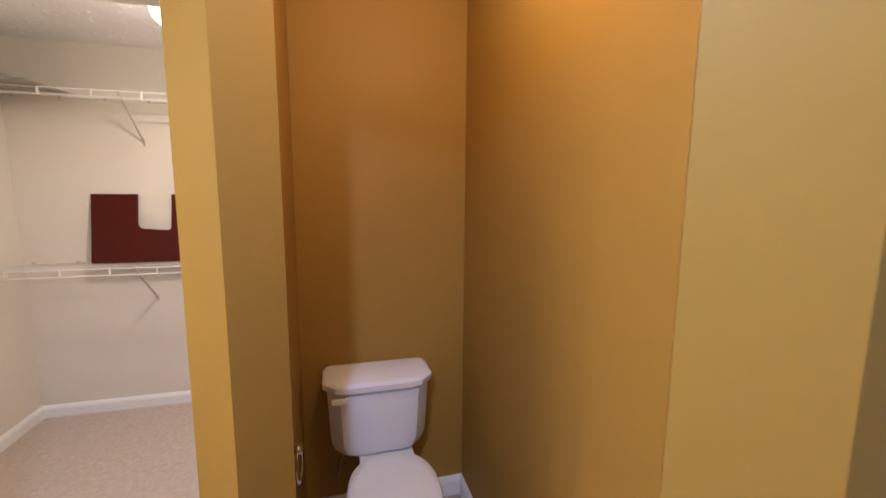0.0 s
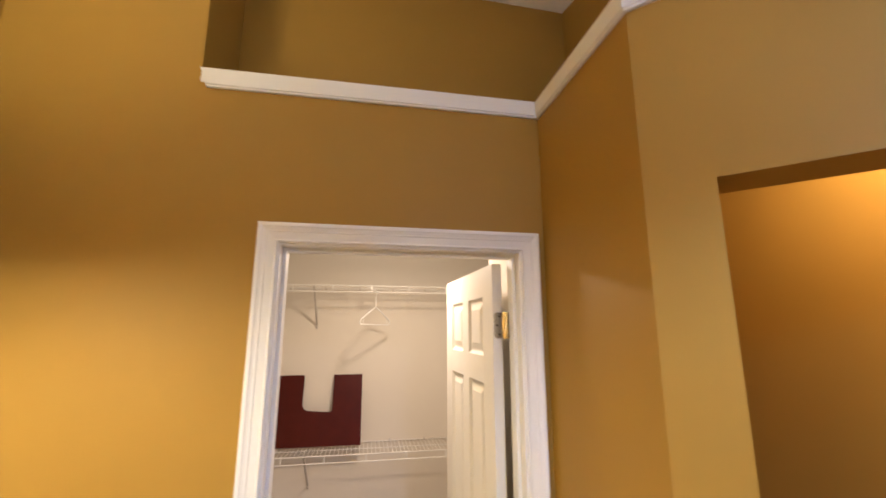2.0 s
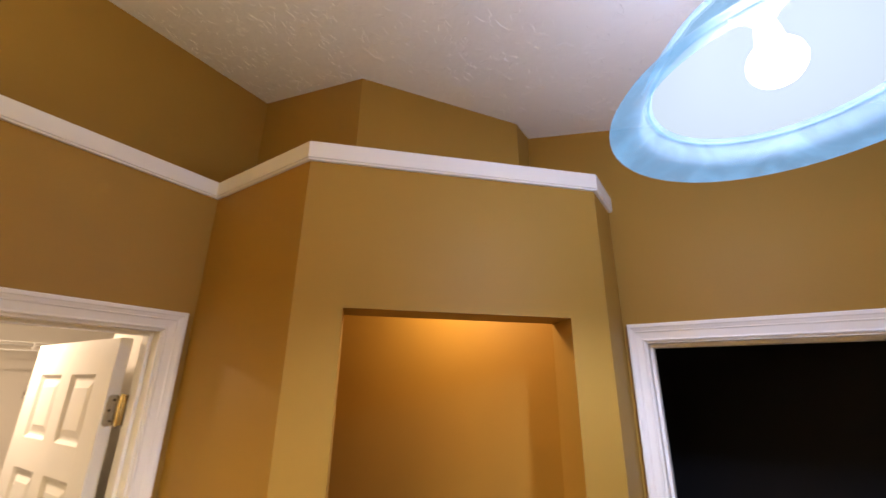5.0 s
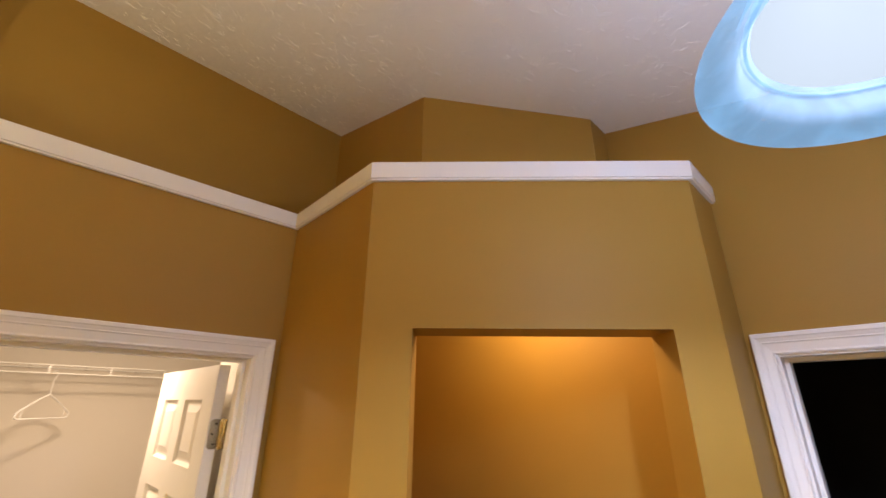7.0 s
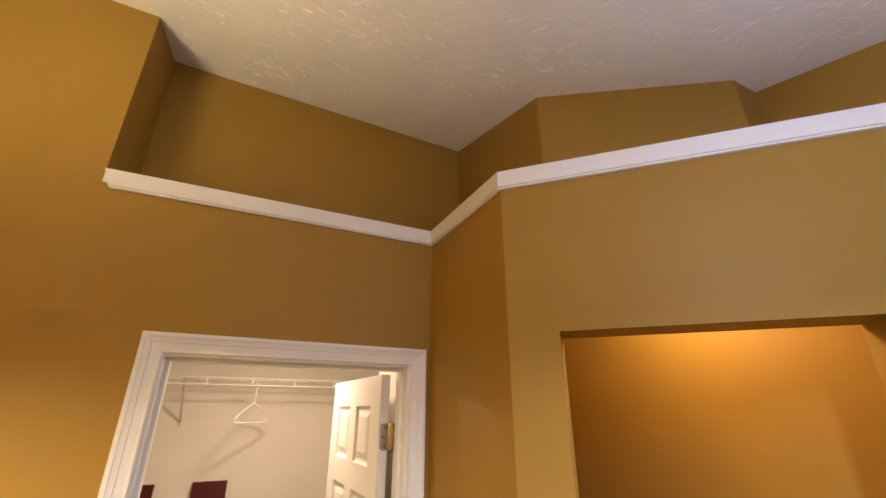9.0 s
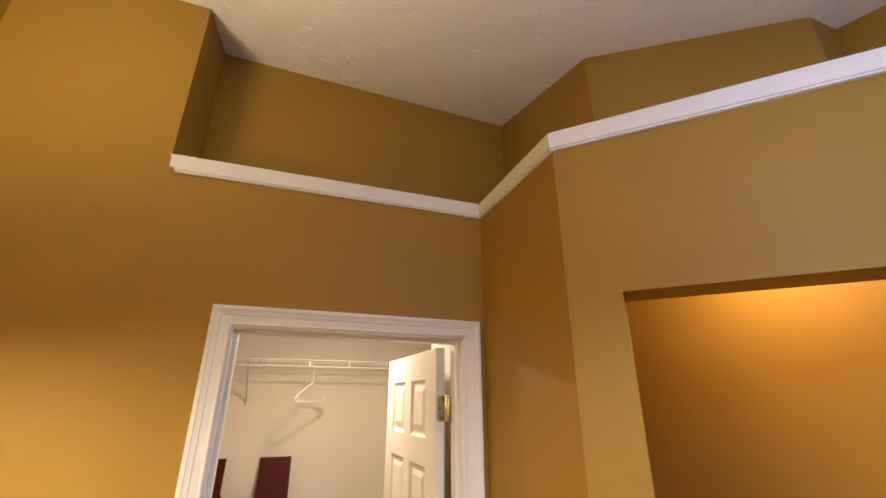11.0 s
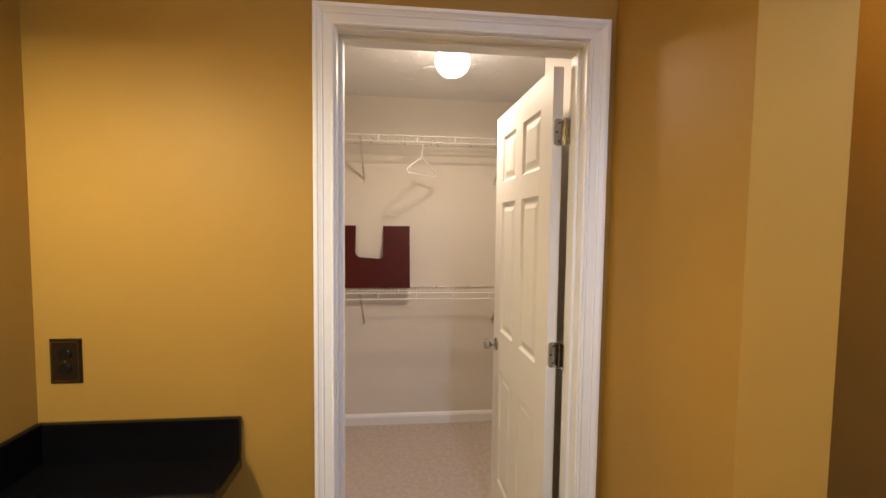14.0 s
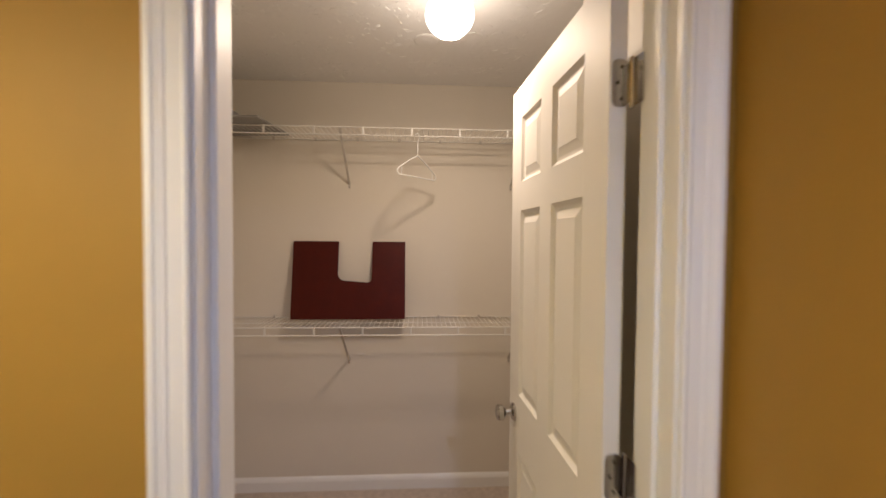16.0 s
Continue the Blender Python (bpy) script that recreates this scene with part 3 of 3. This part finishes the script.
# ---- pendant in the bathroom ----
PX, PY, PZ = -0.031, -1.545, 2.25
pend = thing("pendant_lamp", "lit bell-shaped alabaster glass pendant hanging from the ceiling", "pendant lamp", (PX, PY, PZ))
bm = bmesh.new()
outer = [(0.223, 0.0), (0.219, 0.006), (0.205, 0.012), (0.192, 0.018), (0.182, 0.030), (0.172, 0.052), (0.155, 0.085), (0.130, 0.120), (0.100, 0.150), (0.070, 0.172), (0.045, 0.185)]
inner = [(0.042, 0.181), (0.068, 0.167), (0.097, 0.145), (0.126, 0.115), (0.150, 0.081), (0.166, 0.050), (0.174, 0.028), (0.176, 0.018), (0.183, 0.010), (0.205, 0.004), (0.218, -0.002)]
CUT = 6                                  # rings above this form a separate crown that sets the light going up
steps = 64


def turned_shell(bm, ring):
    """A closed section turned round the vertical axis."""
    rows = []
    for i in range(steps):
        a = 2 * math.pi * i / steps
        rows.append([bm.verts.new((r * math.cos(a), r * math.sin(a), z)) for r, z in ring])
    for i in range(steps):
        A, B = rows[i], rows[(i + 1) % steps]
        for j in range(len(ring)):
            k = (j + 1) % len(ring)
            bm.faces.new((A[j], A[k], B[k], B[j]))


turned_shell(bm, outer[:CUT + 2] + inner[-CUT - 2:])
part("shade", bm, ALABASTER, pend, "alabaster glass bell with a flared rim, bluish bulb glow set as emission", 60)
bm = bmesh.new()
turned_shell(bm, outer[CUT + 1:] + inner[:-CUT - 1])
part("crown", bm, CROWN_GLASS, pend, "upper part of the alabaster bell, split off to set the light going up", 60)
# added skin that glows in place of bulb light on the inner face
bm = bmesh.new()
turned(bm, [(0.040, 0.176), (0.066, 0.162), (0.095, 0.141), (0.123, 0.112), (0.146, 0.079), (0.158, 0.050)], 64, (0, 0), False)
liner = part("inner_glass", bm, LIT_GLASS, pend, "inside of the bell as an added skin, bulb light set as emission", 60)
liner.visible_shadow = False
bm = bmesh.new()
loft(bm, [[((0.164 + 0.0022 * math.cos(q)) * math.cos(a), (0.164 + 0.0022 * math.cos(q)) * math.sin(a), 0.044 + 0.0022 * math.sin(q)) for a in [2 * math.pi * i / 64 for i in range(64)]] for q in [2 * math.pi * j / 8 for j in range(9)]], False)
part("inner_bead", bm, ALABASTER, pend, "", 60)
for i in range(12):
    a = 2 * math.pi * i / 12
    bm = bmesh.new()
    sw = [((r - 0.003) * math.cos(a + 0.7 * (0.17 - r) / 0.13), (r - 0.003) * math.sin(a + 0.7 * (0.17 - r) / 0.13), z) for r, z in inner[1:5]]
    bent(bm, sw, 0.0016, 6)
    part("rib", bm, LIT_RIB, pend)
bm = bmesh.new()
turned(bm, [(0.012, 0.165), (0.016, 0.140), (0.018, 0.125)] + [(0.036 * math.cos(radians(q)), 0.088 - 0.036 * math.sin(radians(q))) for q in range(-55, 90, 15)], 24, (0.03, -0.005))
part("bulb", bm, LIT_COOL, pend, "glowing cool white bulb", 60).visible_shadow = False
bm = bmesh.new()
turned(bm, [(0.020, 0.150), (0.024, 0.165), (0.050, 0.186), (0.048, 0.200), (0.020, 0.215), (0.009, 0.225), (0.007, ceiling_z(PX, PY) - PZ - 0.03)], 24)
part("stem", bm, BRONZE, pend, "", 40)
bm = bmesh.new()
turned(bm, [(0.009, -0.055), (0.030, -0.045), (0.062, -0.015), (0.065, 0.012)], 28)
part("canopy", moved(bm, pose(0, 0, ceiling_z(PX, PY) - PZ)), BRONZE, pend, "", 40)

# ---- vanity light over the basin counter ----
van = thing("vanity_light", "three-shade bronze vanity light on the wall", "wall lamp", (XW, -1.025, 2.10))
bm = bmesh.new()
quad_box(bm, 0.0, 0.03, -0.42, 0.42, -0.05, 0.05, 0.006)
part("back_plate", bm, BRONZE, van)
for y in (-0.265, 0.0, 0.265):
    bm = bmesh.new()
    bent(bm, [(0.02, y, 0), (0.09, y, 0.02), (0.10, y, -0.06), (0.06, y, -0.10)], 0.007, 10)
    part("arm", bm, BRONZE, van, "", 50)
    bm = bmesh.new()
    prof = [(0.072, -0.072), (0.075, -0.100), (0.080, -0.130), (0.084, -0.135), (0.081, -0.136), (0.077, -0.130), (0.072, -0.100), (0.069, -0.072), (0.072, -0.072)]
    turned(bm, prof, 32, (0.13, y), False)
    part("shade", bm, FROSTED, van, "", 50)

# ---- vanity ----
vanity = thing("vanity_cabinet", "dark stained vanity cabinet under a black counter", "cabinet", (XW + 0.002, -1.3, 0))
bm = bmesh.new()
quad_box(bm, 0, 0.50, -1.25, 1.08, 0.10, 0.80, 0.002)
part("body", bm, CABINET, vanity)
bm = bmesh.new()
quad_box(bm, 0, 0.44, -1.25, 1.08, 0.0, 0.10)
part("plinth", bm, CABINET, vanity)
for i in range(4):
    y0 = -1.22 + 0.575 * i
    dr = bmesh.new()
    quad_box(dr, 0.502, 0.52, y0, y0 + 0.55, 0.14, 0.76, 0.003)
    dd = part("door", dr, CABINET, vanity)
    kn = bmesh.new()
    turned(kn, [(0.006, 0), (0.006, 0.015), (0.014, 0.02), (0.012, 0.028)], 14)
    part("knob", moved(kn, pose(0.52, y0 + 0.5, 0.66, 0, 90, 0)), BRONZE, dd)
bm = bmesh.new()
prism(bm, [(XW + 0.002, -0.022), (XW + 0.002, -2.56), (-1.078, -2.56), (-1.078, -0.022)], 0.80, 0.832, 0.006)
tagged(part("countertop", bm, BLACK), "polished black countertop with an eased edge", "countertop")
bm = bmesh.new()
quad_box(bm, XW + 0.023, -1.085, -0.022, -0.001, 0.824, 0.942, 0.007)
tagged(part("backsplash", bm, BLACK), "polished black backsplash along the counter", "backsplash")
bm = bmesh.new()
quad_box(bm, XW + 0.001, XW + 0.022, -2.56, -0.001, 0.824, 0.942, 0.007)
tagged(part("backsplash", bm, BLACK), "polished black backsplash along the counter", "backsplash")

# outlet
outlet = thing("wall_outlet", "dark bronze double outlet plate on the ochre wall", "outlet", (-1.5415, -0.0005, 1.110))
bm = bmesh.new()
loft(bm, [[(x * w, -y, z * h) for x, z in ((-1, -1), (1, -1), (1, 1), (-1, 1))] for w, h, y in ((0.0405, 0.062, 0), (0.0405, 0.062, 0.002), (0.037, 0.0585, 0.005), (0.035, 0.0565, 0.005), (0.034, 0.0555, 0.0035), (0.0325, 0.054, 0.0035), (0.031, 0.0525, 0.006), (0.030, 0.0515, 0.006))])
part("plate", bm, BRONZE, outlet)
# lighter bead added for the highlights along the plate's raised edges
bm = bmesh.new()
bent(bm, [(-0.033, -0.0052, -0.054), (0.033, -0.0052, -0.054), (0.033, -0.0052, 0.054), (-0.033, -0.0052, 0.054), (-0.033, -0.0052, -0.054)], 0.0016, 8)
part("raised_rim", bm, BRONZE_GLEAM, outlet, "raised bronze rim in a lighter tone for its gleam", 60)
for z in (0.0195, -0.0195):
    bm = bmesh.new()
    turned(bm, [(0.0165, 0), (0.0165, 0.008), (0.0155, 0.009)], 24)
    rec = part("receptacle", moved(bm, pose(0, -0.0005, z, 90, 0, 0) @ Matrix.Diagonal((1, 0.86, 1, 1))), BAKELITE, outlet, "black receptacle face", 40)
    for x in (-0.0062, 0.0062):
        bm = bmesh.new()
        quad_box(bm, x - 0.001, x + 0.001, -0.0102, -0.0096, z - 0.001, z + 0.007)
        part("slot", bm, BRONZE, rec)
    bm = bmesh.new()
    turned(bm, [(0.0024, 0), (0.0024, 0.0006)], 10)
    part("ground_hole", moved(bm, pose(0, -0.0097, z - 0.007, 90, 0, 0)), BRONZE, rec)
bm = bmesh.new()
turned(bm, [(0.003, 0), (0.0022, 0.0012)], 12)
part("screw", moved(bm, pose(0, -0.006, 0, 90, 0, 0)), BRASS, outlet)

# ---- toilet ----
def octagon(x0, x1, y0, y1, z, cut, round_back=0.02):
    """Plan of the tank: y1 at the wall, front corners cut off."""
    return [(x0 + cut, y0, z), (x0 + cut * 1.9, y0 - 0.012, z), (x1 - cut * 1.9, y0 - 0.012, z), (x1 - cut, y0, z), (x1 - cut * 0.15, y0 + cut * 0.85, z), (x1, y0 + cut * 1.1, z), (x1, y1 - round_back, z), (x1 - round_back, y1, z), (x0 + round_back, y1, z), (x0, y1 - round_back, z), (x0, y0 + cut * 1.1, z), (x0 + cut * 0.15, y0 + cut * 0.85, z)]


def oval(cx, cy, a, front, back, z, k=40, square=2.3):
    out = []
    for i in range(k):
        q = 2 * math.pi * i / k
        c, s = math.cos(q), math.sin(q)
        x = a * math.copysign(abs(c) ** (2 / square), c)
        y = (back if s > 0 else front) * math.copysign(abs(s) ** (2 / (square if s > 0 else 2.0)), s)
        out.append((cx + x, cy + y, z))
    return out


TCX = 0.463
toilet = thing("toilet", "white glazed ceramic toilet with closed lid and tank", "toilet", (0, 0, 0))
TKX = TCX - 0.022
bm = bmesh.new()
tb = TY - 0.012
loft(bm, [octagon(TKX - 0.160, TKX + 0.158, 0.292, tb, 0.404, 0.05), octagon(TKX - 0.188, TKX + 0.180, 0.270, tb, 0.420, 0.05), octagon(TKX - 0.203, TKX + 0.197, 0.258, tb, 0.470, 0.05), octagon(TKX - 0.214, TKX + 0.210, 0.254, tb, 0.700, 0.05)])
bmesh.ops.bevel(bm, geom=[e for e in bm.edges if abs(e.verts[0].co.z - e.verts[1].co.z) < 0.001], offset=0.006, segments=2, affect="EDGES")
part("tank", bm, CERAMIC, toilet, "", 28)
bm = bmesh.new()
loft(bm, [octagon(TKX - 0.216, TKX + 0.206, 0.248, tb, 0.700, 0.05), octagon(TKX - 0.230, TKX + 0.223, 0.240, tb + 0.002, 0.710, 0.052), octagon(TKX - 0.231, TKX + 0.224, 0.239, tb + 0.002, 0.733, 0.052), octagon(TKX - 0.221, TKX + 0.213, 0.246, tb, 0.744, 0.052), octagon(TKX - 0.206, TKX + 0.198, 0.268, tb - 0.012, 0.749, 0.05)])
part("tank_lid", bm, CERAMIC, toilet, "", 28)
bm = bmesh.new()
quad_box(bm, TKX - 0.196, TKX - 0.128, 0.222, 0.233, 0.674, 0.694, 0.004)
quad_box(bm, TKX - 0.142, TKX - 0.128, 0.232, 0.268, 0.677, 0.691, 0.003)
part("flush_lever", bm, PLASTIC, toilet)
bm = bmesh.new()
cy = 0.03
loft(bm, [oval(TCX, cy + 0.05, 0.105, 0.17, 0.20, 0.0), oval(TCX, cy + 0.05, 0.100, 0.16, 0.20, 0.10), oval(TCX, cy + 0.03, 0.115, 0.19, 0.22, 0.20), oval(TCX, cy, 0.160, 0.23, 0.25, 0.32), oval(TCX, cy, 0.164, 0.250, 0.25, 0.375), oval(TCX, cy, 0.166, 0.252, 0.25, 0.390)])
part("bowl", bm, CERAMIC, toilet, "", 50)
bm = bmesh.new()
quad_box(bm, TCX - 0.115, TCX + 0.115, 0.18, tb - 0.01, 0.30, 0.408, 0.015)
part("bowl_deck", bm, CERAMIC, toilet, "", 30)
bm = bmesh.new()
loft(bm, [oval(TCX, cy, 0.165, 0.253, 0.20, 0.391), oval(TCX, cy, 0.173, 0.262, 0.205, 0.396), oval(TCX, cy, 0.174, 0.263, 0.205, 0.404), oval(TCX, cy, 0.168, 0.257, 0.20, 0.409)])
part("seat", bm, PLASTIC, toilet, "", 40)
bm = bmesh.new()
loft(bm, [oval(TCX, cy, 0.166, 0.255, 0.222, 0.410), oval(TCX, cy, 0.170, 0.259, 0.225, 0.414), oval(TCX, cy, 0.170, 0.259, 0.225, 0.420), oval(TCX, cy, 0.164, 0.252, 0.218, 0.426), oval(TCX, cy, 0.140, 0.215, 0.16, 0.430), oval(TCX, cy, 0.06, 0.10, 0.08, 0.433)])
part("seat_lid", bm, PLASTIC, toilet, "", 50)
for x in (-0.07, 0.07):
    bm = bmesh.new()
    quad_box(bm, TCX + x - 0.018, TCX + x + 0.018, cy + 0.185, cy + 0.215, 0.400, 0.420, 0.005)
    part("seat_hinge", bm, PLASTIC, toilet)
hose = bmesh.new()
bent(hose, [(TCX - 0.135, tb - 0.06, 0.415), (TCX - 0.155, tb - 0.05, 0.38), (TCX - 0.190, tb - 0.03, 0.30), (TCX - 0.200, tb - 0.02, 0.22), (TCX - 0.195, tb + 0.005, 0.17)], 0.006, 8)
part("supply_hose", hose, STEEL, toilet, "", 60)

# paper holder
holder = thing("paper_holder", "nickel toilet paper holder on the side wall", "paper holder", (TX, -0.295, 0.838))
bm = bmesh.new()
turned(bm, [(0.024, 0), (0.024, 0.004), (0.016, 0.010), (0.008, 0.014), (0.008, 0.045)], 24)
part("post", moved(bm, pose(0, 0, 0, 0, 90, 0)), STEEL, holder, "", 40)
bm = bmesh.new()
turned(bm, [(0.004, -0.012), (0.012, -0.007), (0.0135, 0.0), (0.012, 0.007), (0.004, 0.012)], 20)
part("finial", moved(bm, pose(0.046, 0, 0)), STEEL, holder, "", 60)
bm = bmesh.new()
bent(bm, [(0.048 + 0.004 * math.sin(radians(q)), 0.032 * math.sin(radians(q)), -0.045 + 0.045 * math.cos(radians(q))) for q in range(0, 361, 20)], 0.0035, 8)
part("ring", bm, STEEL, holder, "", 60)

# exhaust vent
vent = thing("exhaust_vent", "white exhaust fan grille on the toilet room ceiling", "vent", (0.492, 0.380, TZ))
bm = bmesh.new()
H, T2 = 0.112, 0.018
for a, b, c, d in ((-H, H, -H, -H + 0.014), (-H, H, H - 0.014, H), (-H, -H + 0.014, -H + 0.014, H - 0.014), (H - 0.014, H, -H + 0.014, H - 0.014)):
    quad_box(bm, a, b, c, d, -T2, 0, 0.002)
part("frame", bm, PLASTIC, vent)
for i in range(4):
    bm = bmesh.new()
    h = H - 0.016
    loft(bm, [[(-h, -h, -0.014), (h, -h, -0.014), (0, -0.004, -0.002)], [(-h, -h, -0.011), (h, -h, -0.011), (0, -0.004, 0.0)]])
    part("louvre", moved(bm, pose(0, 0, 0, 0, 0, 90 * i)), PLASTIC if i % 2 else GREY, vent)

# toilet room ceiling lamp
tl = thing("ceiling_lamp", "small flush lit opal lamp on the toilet room ceiling", "ceiling lamp", (0.56, -0.50, TZ))
bm = bmesh.new()
turned(bm, [(0.070, 0), (0.080, -0.006), (0.082, -0.016), (0.075, -0.026), (0.066, -0.030)], 36)
part("base", bm, BRASS, tl, "polished brass base", 40)
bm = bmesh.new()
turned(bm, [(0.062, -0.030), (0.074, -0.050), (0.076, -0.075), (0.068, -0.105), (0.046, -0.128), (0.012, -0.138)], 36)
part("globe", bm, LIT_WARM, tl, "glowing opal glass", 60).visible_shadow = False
